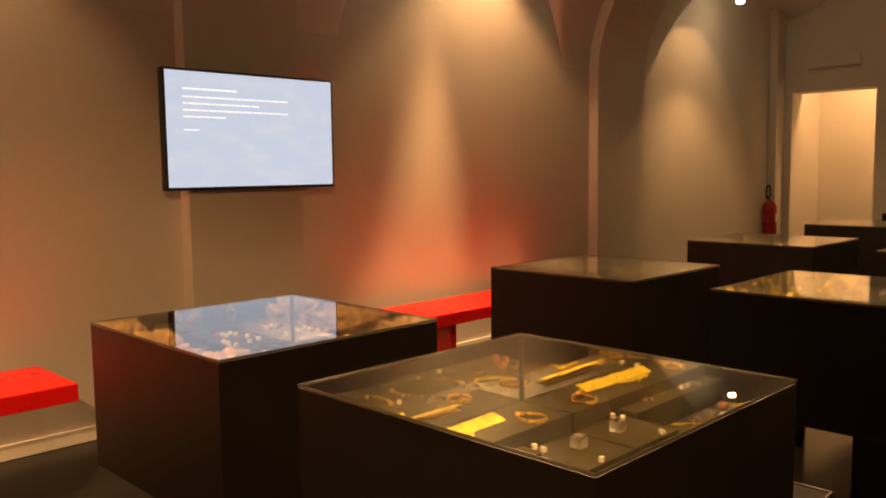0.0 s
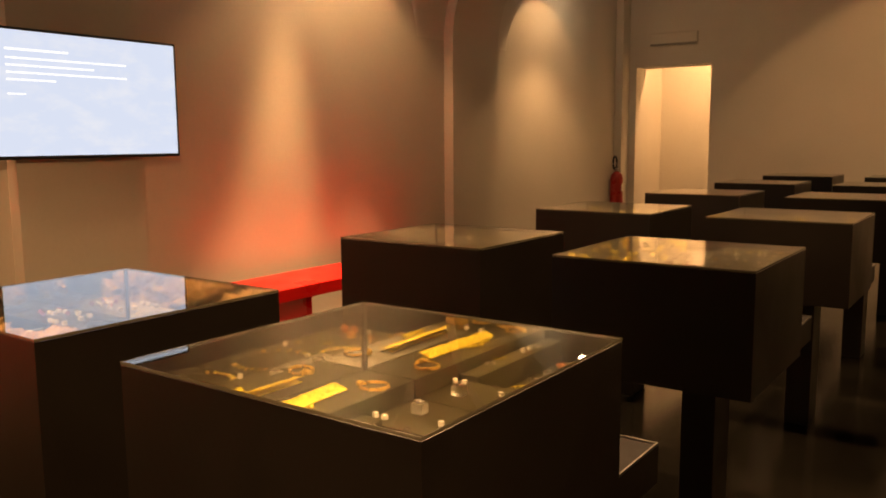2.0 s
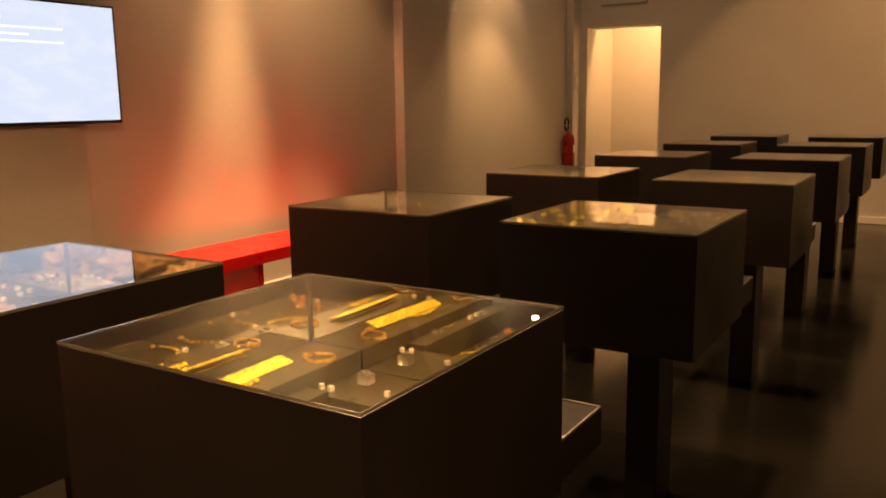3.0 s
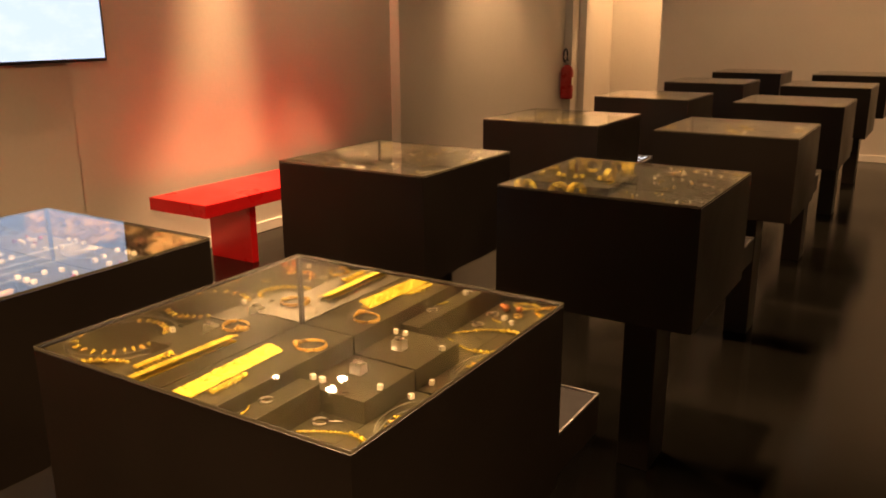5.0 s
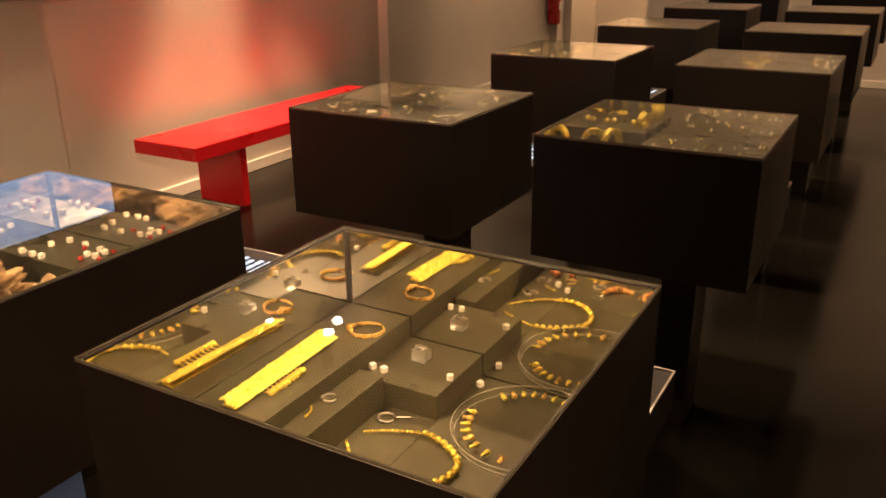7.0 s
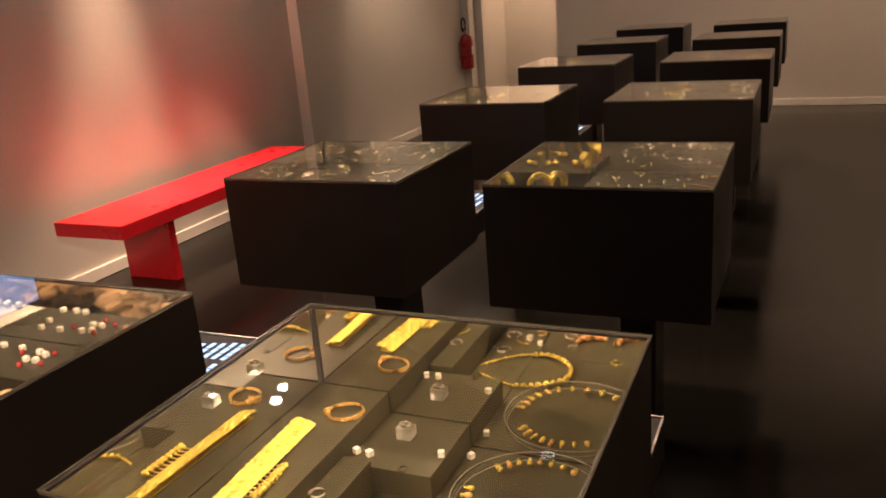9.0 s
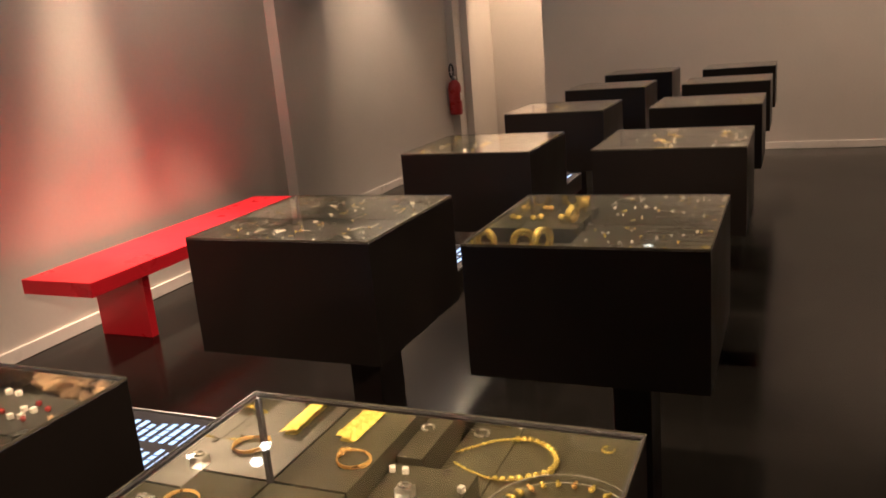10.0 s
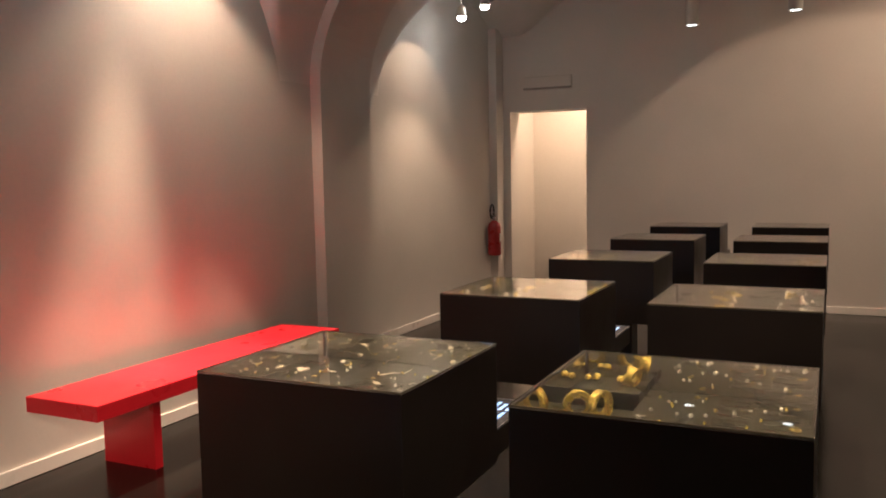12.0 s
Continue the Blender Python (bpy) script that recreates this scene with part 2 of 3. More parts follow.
def arch(y0, y1, p, name):
    """Two shallow pilasters with the transverse arch that they carry."""
    out, inner = [], []
    half, n = (XR - XL) / 2, 64
    for i in range(n + 1):
        a = math.pi * (1 - i / n)
        out.append(((XL + XR) / 2 + half * math.cos(a), SPRING + 0.02 + RISE * math.sin(a)))
        inner.append(((XL + XR) / 2 + (half - p) * math.cos(a), SPRING + (RISE - p) * math.sin(a)))
    inner = [(XL + p, 0.0)] + inner + [(XR - p, 0.0)]
    out = [(XL - 0.01, 0.0)] + out + [(XR + 0.01, 0.0)]
    bm = bmesh.new()
    front = [(bm.verts.new((x, y0, z)), bm.verts.new((x, y1, z))) for x, z in out]
    back = [(bm.verts.new((x, y0, z)), bm.verts.new((x, y1, z))) for x, z in inner]
    for a, b, c, d in zip(front, front[1:], back, back[1:]):
        bm.faces.new((a[0], b[0], d[0], c[0])), bm.faces.new((a[1], c[1], d[1], b[1]))
        bm.faces.new((c[0], d[0], d[1], c[1])), bm.faces.new((a[0], a[1], b[1], b[0]))
    bm.faces.new((front[0][0], back[0][0], back[0][1], front[0][1])), bm.faces.new((front[-1][0], front[-1][1], back[-1][1], back[-1][0]))
    solid(name, bm, PLASTER, "plaster pilasters carrying a transverse arch", "arch", kind="structure")


arch(0.14, 0.84, 0.09, "arch_1")
arch(4.04, 4.73, 0.09, "arch_2")
arch(7.69, 8.40, 0.09, "arch_3")
solid("pilaster_corner", block(XL, XL + 0.09, 11.17, YF, 0, 3.02), PLASTER, "shallow plaster corner pilaster", "pilaster", kind="structure")


def skirting(name, x0, x1, y0, y1):
    solid(name, block(x0, x1, y0, y1, 0, 0.074, 0.005), SKIRT, "low white skirting board along the wall", "skirting", kind="structure")


for i, (a, b) in enumerate(((YB, 0.14), (0.84, 4.04), (4.73, 7.69), (8.40, 11.17))):
    skirting("baseboard_%d" % (i + 1), XL, XL + 0.016, a, b)
for i, (a, b) in enumerate(((0.14, 0.84), (4.04, 4.73), (7.69, 8.40))):
    skirting("baseboard_%d" % (i + 5), XL + 0.09, XL + 0.106, a, b)
skirting("baseboard_8", DX1, XR, YF - 0.016, YF)

# ---- cases ----
COLS = ((-2.480, -1.904), (-1.654, -1.082))
STEP, DEPTH = 1.3985, 0.562
ROWS_Y = [2.729 + STEP * i for i in range(6)]
ZT, ZB = 0.95, 0.61


def display_case(x0, y0, w, d, label, floors, ledge_deep, lining):
    """Black box on a slim pedestal, glass top, mirrored inner walls, stepped lining and a label ledge behind.
    floors: platforms (x0, x1, y0, y1, height) inside it."""
    c = thing("display_case", label, "display case", (x0, y0, 0), "black display cases")
    t, m = 0.005, 0.010
    bm = bmesh.new()
    box(bm, 0, w, 0, t, ZB, ZT - 0.0057)
    part("front_panel", bm, BLACK, c)
    part("back_panel", block(0, w, d - t, d, ZB, ZT - 0.006), BLACK, c)
    part("side_panel", block(0, t, t, d - t, ZB, ZT - 0.006), BLACK, c)
    part("side_panel", block(w - t, w, t, d - t, ZB, ZT - 0.006), BLACK, c)
    part("bottom_panel", block(t, w - t, t, d - t, ZB, ZB + 0.02), BLACK, c)
    g = part("glass_top", block(0.001, w - 0.001, 0.001, d - 0.001, ZT - 0.0055, ZT), GLASS, c, "clear glass lid with polished edges")
    g.visible_shadow = False
    for x0e, x1e, y0e, y1e in ((0, w, -0.0007, 0), (0, w, d, d + 0.0007), (-0.0007, 0, 0, d), (w, w + 0.0007, 0, d)):
        part("lid_edge", block(x0e, x1e, y0e, y1e, ZT - 0.0042, ZT + 0.0002), EDGE, c, "pale polished glass edge")
    for px0, px1, py0, py1, z in floors:
        part("platform", block(px0, px1, py0, py1, ZB + 0.021, z, 0.001), lining, c, "grey fabric-covered platform")
    part("mirror_wall", block(t, w - t, d - m - 0.002, d - m - 0.0005, ZB + 0.03, ZT - 0.006), MIRROR, c, "mirrored inner wall")
    part("mirror_wall", block(m + 0.0005, m + 0.002, t, d - m - 0.003, ZB + 0.03, ZT - 0.006), MIRROR, c, "mirrored inner wall")
    part("corner_strip", block(m + 0.0022, m + 0.006, d - m - 0.006, d - m - 0.0022, ZB + 0.03, ZT - 0.006), DARK, c, "dark corner strip")
    # pedestal and label ledge
    part("pedestal", block(w * 0.50, w * 0.68, d * 0.56, d * 0.84, 0, ZB - 0.0005, 0.003), POST, c, "dark glossy pedestal")
    ledge = part("label_ledge", block(0, w - 0.016, d + 0.001, d + ledge_deep, ZB, 0.686), BLACK, c)
    part("label_glass", block(0.006, w - 0.021, d + 0.02, d + ledge_deep - 0.006, 0.6865, 0.689), LABEL, ledge, "backlit grey label panel")
    part("edge_strip", block(w - 0.020, w - 0.0165, d + 0.02, d + ledge_deep, 0.6865, 0.692), CHROME, ledge)
    part("edge_strip", block(0.001, w - 0.0205, d + ledge_deep - 0.005, d + ledge_deep, 0.6865, 0.692), CHROME, ledge)
    return c


IN0, IN1, JN = 0.0135, 0.566, 0.5508          # inner faces
HIGH, STEP_Z, MID, LOW = 0.806, 0.780, 0.768, 0.727      # platforms of the jewellery case
NEAR = ((IN0, 0.1425, 0.008, JN - 0.003, HIGH), (0.144, 0.286, 0.392, JN - 0.003, MID), (0.144, 0.190, 0.008, 0.391, STEP_Z), (0.191, 0.286, 0.008, 0.391, LOW), (0.287, IN1, 0.008, JN - 0.003, LOW))
ROCKY = ((IN0, IN1, 0.40, JN - 0.003, 0.812), (IN0, IN1, 0.008, 0.398, 0.735))
RINGS = ((IN0, 0.18, 0.41, JN - 0.003, 0.882), (IN0, 0.18, 0.008, 0.4095, 0.840), (0.1805, IN1, 0.008, 0.4095, 0.8605), (0.1805, IN1, 0.41, JN - 0.003, 0.8605))
PLAIN = ((IN0, IN1, 0.008, JN - 0.003, 0.868),)
LABELS = {(0, 0): "black floating display case holding rough stone and small cubes", (0, 1): "black floating display case full of gold jewellery",
          (1, 0): "black floating display case with scattered small finds", (1, 1): "black floating display case with gold rings on platforms"}
KINDS = {(0, 0): ROCKY, (0, 1): NEAR, (1, 1): RINGS}
for r, y in enumerate(ROWS_Y):
    for k, (x0, x1) in enumerate(COLS):
        c = display_case(x0, y, x1 - x0, DEPTH, LABELS.get((r, k), "black floating display case with glinting small finds"), KINDS.get((r, k), PLAIN), 0.345 if k == 0 else 0.229, LINING if (r, k) == (0, 1) else CHARCOAL)
        # backlit caption bars on the ledge
        if k == 0:
            ledge = [o for o in c.children if o.name.startswith("label_ledge")][0]
            rng = random.Random(r)
            for i in range(11):
                xx = 0.26 + i * 0.025
                for y0b, y1b in ((0.105, 0.205), (0.225, 0.31)):
                    bm, yy = bmesh.new(), y0b
                    while yy < y1b - 0.012 * rng.random() - 0.01:
                        ye = min(y1b, yy + rng.uniform(0.012, 0.03))
                        box(bm, xx, xx + 0.0125, DEPTH + yy, DEPTH + ye, 0.6892, 0.6897)
                        yy = ye + 0.004
                    part("caption_line", bm, CAPTION, ledge, "white backlit caption line")

# ---- benches ----
def bench(y0, y1, label):
    b = thing("bench", label, "bench", (-4.395, y0, 0), "red benches")
    n = y1 - y0
    part("seat", block(0, 0.455, 0, n, 0.372, 0.446, 0.004), RED, b)
    for y in (0.43, n - 0.48):
        part("leg", block(0, 0.345, y, y + 0.05, 0, 0.3715, 0.002), RED, b)


bench(5.09, 7.04, "glossy red lacquered bench beside the plaster wall")
bench(1.29, 3.24, "glossy red lacquered bench standing under the screen")

# ---- television ----
tv = thing("television", "wall-mounted flat television showing white text on blue", "television", (-4.40, 4.405, 1.51))
part("bezel", block(-0.045, 0, -0.52, 0.52, -0.305, 0.305, 0.006), DARK, tv)


def sky_screen():
    """A lit screen with a picture of small clouds on a blue sky."""
    m = bpy.data.materials.new("screen_sky")
    m.use_nodes = True
    n, l = m.node_tree.nodes, m.node_tree.links
    n.remove(n["Principled BSDF"])
    at, mp, cloud, ramp, e = (n.new("ShaderNode" + k) for k in ("TexCoord", "Mapping", "TexNoise", "ValToRGB", "Emission"))
    mp.inputs["Scale"].default_value = (1, 4.2, 9.5)
    mp.inputs["Location"].default_value = (0, 0.4, 0.3)
    cloud.inputs["Scale"].default_value, cloud.inputs["Detail"].default_value, cloud.inputs["Roughness"].default_value = 1.3, 7, 0.6
    ramp.color_ramp.elements[0].position, ramp.color_ramp.elements[0].color = 0.46, (0.66, 0.77, 1.02, 1)
    ramp.color_ramp.elements[1].position, ramp.color_ramp.elements[1].color = 0.78, (0.78, 0.85, 1.02, 1)
    l.new(at.outputs["Object"], mp.inputs["Vector"]), l.new(mp.outputs[0], cloud.inputs["Vector"])
    l.new(cloud.outputs["Fac"], ramp.inputs[0]), l.new(ramp.outputs[0], e.inputs[0]), l.new(e.outputs[0], n["Material Output"].inputs[0])
    e.inputs[1].default_value = 0.98
    return m


screen = part("screen", block(0.0005, 0.002, -0.505, 0.505, -0.288, 0.292), sky_screen(), tv, "lit screen with clouds on a blue sky")
WORDS = glow("caption_white", (1.0, 1.0, 1.05), 1.25)
rng = random.Random(5)
for z, end, h in ((0.205, 0.40, 0.013), (0.165, 0.72, 0.011), (0.132, 0.53, 0.011), (0.099, 0.71, 0.011), (0.066, 0.33, 0.011), (0.0, 0.18, 0.009)):
    bm = bmesh.new()
    u = 0.09
    while u < end - 0.01:
        v = min(end, u + rng.uniform(0.02, 0.065))
        box(bm, 0.0021, 0.0025, -0.505 + 1.01 * u, -0.505 + 1.01 * (v - 0.004), z - h * 0.38, z + h * 0.38)
        u = v
    part("text_line", bm, WORDS, screen, "unreadable white line of text")
part("bracket", block(-0.0595, -0.0455, -0.2, 0.2, -0.15, 0.15), DARK, tv)

# ---- spot heads, downlights ----


def lamp_heads(heads):
    (ax, ay, az), (bx, by, bz) = heads
    t = thing("track_light", "pale ceiling track with small glowing spot heads", "spotlight", (bx, by, bz + 0.30), "track spotlights")
    ends = (Vector((ax, ay, bz + 0.30)) - Vector((bx, by, bz + 0.30)))
    part("track", tube(bmesh.new(), (-0.35 * ends, ends * 1.15), 0.014, 4), WHITE, t)
    for at, off in ((Vector((ax, ay, az)), ends), (Vector((bx, by, bz)), Vector((0, 0, 0)))):
        low = at - Vector((bx, by, bz + 0.30))
        h = lathe(bmesh.new(), ((0.018, 0.11), (0.034, 0.10), (0.045, 0.05), (0.047, 0.016), (0.044, 0.012)), pose(*low))
        head = part("head", h, WHITE, t, smooth=True)
        part("bulb", lathe(bmesh.new(), ((0.010, 0.030), (0.032, 0.011), (0.038, -0.004), (0.030, -0.018), (0.012, -0.025)), pose(*low)), BULB, head, "glowing bulb", True)
        part("arm", tube(bmesh.new(), (low + Vector((0, 0, 0.11)), low + Vector((0, 0, 0.16)), off), 0.006), WHITE, t)
    part("hanger", tube(bmesh.new(), ((0, 0, 0.01), (0, 0, vault_top(bx, by) - bz - 0.28)), 0.005), WHITE, t)
    third = -0.32 * ends
    part("unlit_head", lathe(bmesh.new(), ((0.03, -0.10), (0.036, -0.09), (0.034, 0.02), (0.02, 0.03)), pose(*third) @ pose(0, 0, -0.16, 50, 0, 40)), GREY, t, "dark unlit spot head", True)


for heads in HEADS:
    lamp_heads(heads)


for (ax, ay, az), (bx, by, bz) in HEADS[:2]:
    w = thing("wall_spotlight", "small white spot head close to the plaster wall", "spotlight", (-4.33, by - 0.02, 2.86), "wall spot heads")
    head = part("head", lathe(bmesh.new(), ((0.018, 0.12), (0.034, 0.11), (0.036, 0.02), (0.033, 0.008))), WHITE, w, smooth=True)
    part("bulb", lathe(bmesh.new(), ((0.008, 0.020), (0.026, 0.010), (0.024, 0.0), (0.010, -0.006))), BULB, head, "glowing bulb", True)
    part("arm", tube(bmesh.new(), ((-0.2195, 0, 0.14), (-0.05, 0, 0.14), (0, 0, 0.115)), 0.008), WHITE, w)


def pendant(x, y, z, name, label, group):
    p = thing(name, label, "ceiling lamp", (x, y, z), group)
    part("housing", lathe(bmesh.new(), ((0.046, 0.012), (0.058, 0.0), (0.06, 0.01), (0.06, 0.24), (0.05, 0.25))), WHITE, p, smooth=False)
    part("lens", lathe(bmesh.new(), ((0.045, 0.004), (0.045, 0.010))), DIM, p, "glowing lens")
    part("rod", tube(bmesh.new(), ((0, 0, 0.25), (0, 0, vault_top(x, y) - z + 0.02)), 0.008), WHITE, p)


for x, y in DOWNLIGHTS:
    pendant(x, y, 2.80, "downlight", "white cylindrical downlight hanging from the vault", "cylinder downlights")
# assumed housings for the case lamps, four of them purely added
for x, y in CASE_SPOTS:
    pendant(x, y, 3.15, "downlight", "assumed white cylindrical downlight above the cases", "cylinder downlights")

# ---- fire extinguisher, sign box, wall plate ----
ex = thing("fire_extinguisher", "red fire extinguisher with black hose on the wall", "fire extinguisher", (-4.464, 11.07, 0.52))
part("cylinder", lathe(bmesh.new(), ((0.055, 0.0), (0.072, 0.012), (0.074, 0.03), (0.074, 0.31), (0.062, 0.355), (0.03, 0.385), (0.022, 0.39))), EXTRED, ex, smooth=True)
part("valve", lathe(bmesh.new(), ((0.02, 0.388), (0.022, 0.42), (0.014, 0.435))), CHROME, ex, smooth=True)
part("lever", block(-0.012, 0.012, -0.06, 0.03, 0.43, 0.445, 0.003), DARK, ex)
ring = [(-0.02, 0.055 * math.sin(a * math.tau / 20) - 0.01, 0.47 + 0.075 * math.cos(a * math.tau / 20) + 0.02) for a in range(20)]
part("hose", tube(bmesh.new(), ring, 0.011, 8, True), DARK, ex, "black looped hose", True)
part("instruction_label", block(0.0745, 0.0755, -0.03, 0.02, 0.16, 0.25), WHITE, ex, "pale instruction label")
part("wall_bracket", block(-0.085, -0.07, -0.03, 0.03, 0.1, 0.3), CHROME, ex)

lamp_box = thing("emergency_light", "slim white emergency light fixed on a pilaster above the television", "emergency light", (XL + 0.09, 4.56, 2.36))
part("housing", block(0.0005, 0.055, -0.14, 0.14, 0, 0.12, 0.008), PLASTER, lamp_box)
part("base_strip", block(0.0555, 0.059, -0.14, 0.14, 0.0, 0.02, 0.002), GREY, lamp_box, "grey lower strip")
sign = thing("exit_light", "slim unlit white emergency light above the doorway", "emergency light", (-3.925, YF, 2.345))
part("housing", block(-0.272, 0.272, -0.045, -0.0005, 0, 0.14, 0.008), PLASTER, sign)
part("base_strip", block(-0.272, 0.272, -0.05, -0.0455, 0.0, 0.022, 0.002), GREY, sign, "dark lower strip")

# ---- jewellery and finds ----


def at_case(r, k, x, y, z):
    return (COLS[k][0] + x, ROWS_Y[r] + y, z)


def embossed_band(length, width, pos, turn):
    p = thing("gold_band", "embossed sheet-gold band lying on grey fabric", "jewellery", pos, turn=turn)
    lift = lambda v, u: (0.5 - v) * 0.008 + 0.005
    n, m = 110, 18
    bm = bmesh.new()
    rows = []
    for i in range(n + 1):
        row = []
        for j in range(m + 1):
            u, v = i / n, j / m
            edge = 0.0012 if v < 0.12 or v > 0.88 or u < 0.02 or u > 0.98 else 0
            relief = 0.0036 * max(0, noise.noise((u * 26, v * 5, 0.3))) + 0.0020 * abs(math.sin(u * 40 + 2 * math.sin(v * 6))) * (0.15 < v < 0.85)
            row.append(bm.verts.new(((v - 0.5) * width * (1 - 0.06 * math.cos(u * math.pi)), (u - 0.5) * length, 0.002 + edge + relief + lift(v, u))))
        rows.append(row)
    for i in range(n):
        for j in range(m):
            bm.faces.new((rows[i][j], rows[i][j + 1], rows[i + 1][j + 1], rows[i + 1][j]))
    box(bm, -width * 0.40, width * 0.30, -length * 0.48, length * 0.48, 0, 0.0022)
    part("sheet", bm, SHEETGOLD, p)
    bm = bmesh.new()
    for q in range(9):
        tube(bm, ((width * 0.48, -length * 0.27 + q * 0.0095, 0.003), (width * 0.48 + 0.016, -length * 0.27 + q * 0.0095 - 0.002, 0.004)), 0.0009, 6)
    part("pendant_link", bm, DULLGOLD, p)
    for q in range(9):
        part("bead", ball(ball(bmesh.new(), (width * 0.48 + 0.019, -length * 0.27 + q * 0.0095 - 0.002, 0.006), 0.0052), (width * 0.48 + 0.013, -length * 0.27 + q * 0.0095 - 0.002, 0.006), 0.0034, 8), GOLD, p, smooth=True)


embossed_band(0.25, 0.033, at_case(0, 1, 0.0715, 0.291, HIGH + 0.0002), 2)


def bracelet(pos, r, turn, label):
    """Three thin wires lying on one another, with a knotted clasp."""
    b = thing("bracelet", label, "bracelet", pos, turn=turn)
    for k in range(3):
        ring = []
        for a in range(72):
            w = a * math.tau / 72
            rr = r + (0.0011, -0.0009, 0.0002)[k] + 0.0006 * math.sin(3 * w + 2 * k)
            ring.append((rr * math.cos(w), rr * 0.86 * math.sin(w), (0.0016, 0.0036, 0.0058)[k] + 0.0007 * math.sin(2 * w + k)))
        part("wire", tube(bmesh.new(), ring, 0.0013, 6, True), ORANGEGOLD, b, smooth=True)
    bm = ball(bmesh.new(), (-r, 0, 0.007), 0.0062)
    ball(bm, (-r + 0.004, -0.010, 0.006), 0.0045), ball(bm, (-r + 0.003, 0.009, 0.006), 0.004)
    tube(bm, ((-r - 0.002, -0.010, 0.009), (-r + 0.008, -0.003, 0.012), (-r + 0.012, 0.008, 0.008)), 0.0018, 6)
    part("knot", bm, ORANGEGOLD, b, "knotted gold clasp", True)


bracelet(at_case(0, 1, 0.109, 0.464, HIGH + 0.0002), 0.029, 25, "gold wire bracelet with a knotted clasp")


def bead_necklace(r, k, pts, z, sizes, label, mat):
    """Beads of growing size along a smooth closed line of a few points."""
    n = thing("bead_necklace", label, "necklace", at_case(r, k, *pts[0], z))
    base = Vector((*pts[0], 0))
    P = [Vector((*p, 0)) - base for p in pts]
    line = []
    for i in range(len(P) - 1):
        p0, p1, p2, p3 = P[max(0, i - 1)], P[i], P[i + 1], P[min(len(P) - 1, i + 2)]
        for q in range(24):
            u = q / 24
            line.append(0.5 * (2 * p1 + (p2 - p0) * u + (2 * p0 - 5 * p1 + 4 * p2 - p3) * u * u + (3 * p1 - p0 - 3 * p2 + p3) * u ** 3))
    total = sum((b - a).length for a, b in zip(line, line[1:]))
    done, want, i = 0.0, 0.0, 0
    part("string", tube(bmesh.new(), [p + Vector((0, 0, 0.004)) for p in line[::6]], 0.0009, 5), DULLGOLD, n)
    for a, b in zip(line, line[1:]):
        done += (b - a).length
        if done >= want:
            u = done / total
            size = sizes[0] + 0.0012 * min(u, 1 - u) / 0.24 if not 0.24 < u < 0.80 else sizes[1] * (0.82 + 0.18 * math.sin(math.pi * (u - 0.24) / 0.56))
            part("bead", ball(bmesh.new(), b + Vector((0, 0, size + 0.0005)), size, 10), mat, n, smooth=True)
            want = done + size * 2.05


bead_necklace(0, 1, ((0.198, 0.275), (0.232, 0.240), (0.265, 0.216), (0.315, 0.207), (0.354, 0.228), (0.376, 0.262), (0.376, 0.298), (0.346, 0.326), (0.297, 0.343), (0.250, 0.330), (0.204, 0.304)),
              LOW + 0.0006, (0.0025, 0.0064), "graduated round gold bead necklace laid in a loop", GOLD)


def disc_necklace(r, k, x, y, z):
    d = thing("necklace_stand", "clear acrylic disc carrying small gold pendants", "necklace stand", at_case(r, k, x, y, z))
    part("ring", lathe(bmesh.new(), ((0.1125, 0.0), (0.117, 0.0), (0.117, 0.012), (0.1125, 0.012)), None, 64, True), ACRYLIC, d, "clear acrylic ring with polished edges")
    for rr, zz in ((0.1172, 0.0122), (0.1122, 0.0008)):
        part("rim", tube(bmesh.new(), [(rr * math.cos(a * math.tau / 64), rr * math.sin(a * math.tau / 64), zz) for a in range(64)], 0.0005, 5, True), FROST, d, "pale polished rim", True)
    for i, a in enumerate(radians(v) for v in (62, 75, 87, 98, 108, 118, 128, 139, 181, 192, 203, 214, 226, 239, 254, 270, 288, 306, 330)):
        bm = lathe(bmesh.new(), ((0.0016, -0.009), (0.0050, -0.0055), (0.0040, 0.001), (0.0018, 0.005), (0.0034, 0.007), (0.0016, 0.009)), pose(0.094 * math.cos(a), 0.094 * math.sin(a), 0.0095, 90, 20 * math.sin(i * 2.1), math.degrees(a) + 90), 8)
        part("pendant", bm, GOLD if i % 3 else ORANGEGOLD, d, smooth=True)


disc_necklace(0, 1, 0.425, 0.428, LOW + 0.0003)


def white_cube(pos, size, turn, mat):
    c = block(-size / 2, size / 2, -size / 2, size / 2, 0, size, size * 0.08)
    ob = solid("number_cube", c, mat, "tiny white number cube standing on grey fabric", "label cube", "number cubes")
    ob.matrix_world = pose(*pos, 0, 0, turn)


for x, y, z in ((0.150, 0.419, MID), (0.173, 0.418, MID), (0.280, 0.447, MID), (0.299, 0.515, LOW), (0.283, 0.154, LOW), (0.168, 0.132, STEP_Z), (0.166, 0.160, STEP_Z)):
    white_cube(at_case(0, 1, x, y, z + 0.0004), 0.0098, random.Random(x).uniform(-25, 25), WHITE)
for x, y in ((0.082, 0.413), (0.12, 0.411), (0.148, 0.412), (0.101, 0.469), (0.224, 0.465), (0.249, 0.465), (0.116, 0.504), (0.17, 0.503), (0.225, 0.497), (0.247, 0.491)):
    white_cube(at_case(0, 0, x, y, 0.8125), 0.0108, random.Random(x * 7).uniform(-20, 20), WHITE)


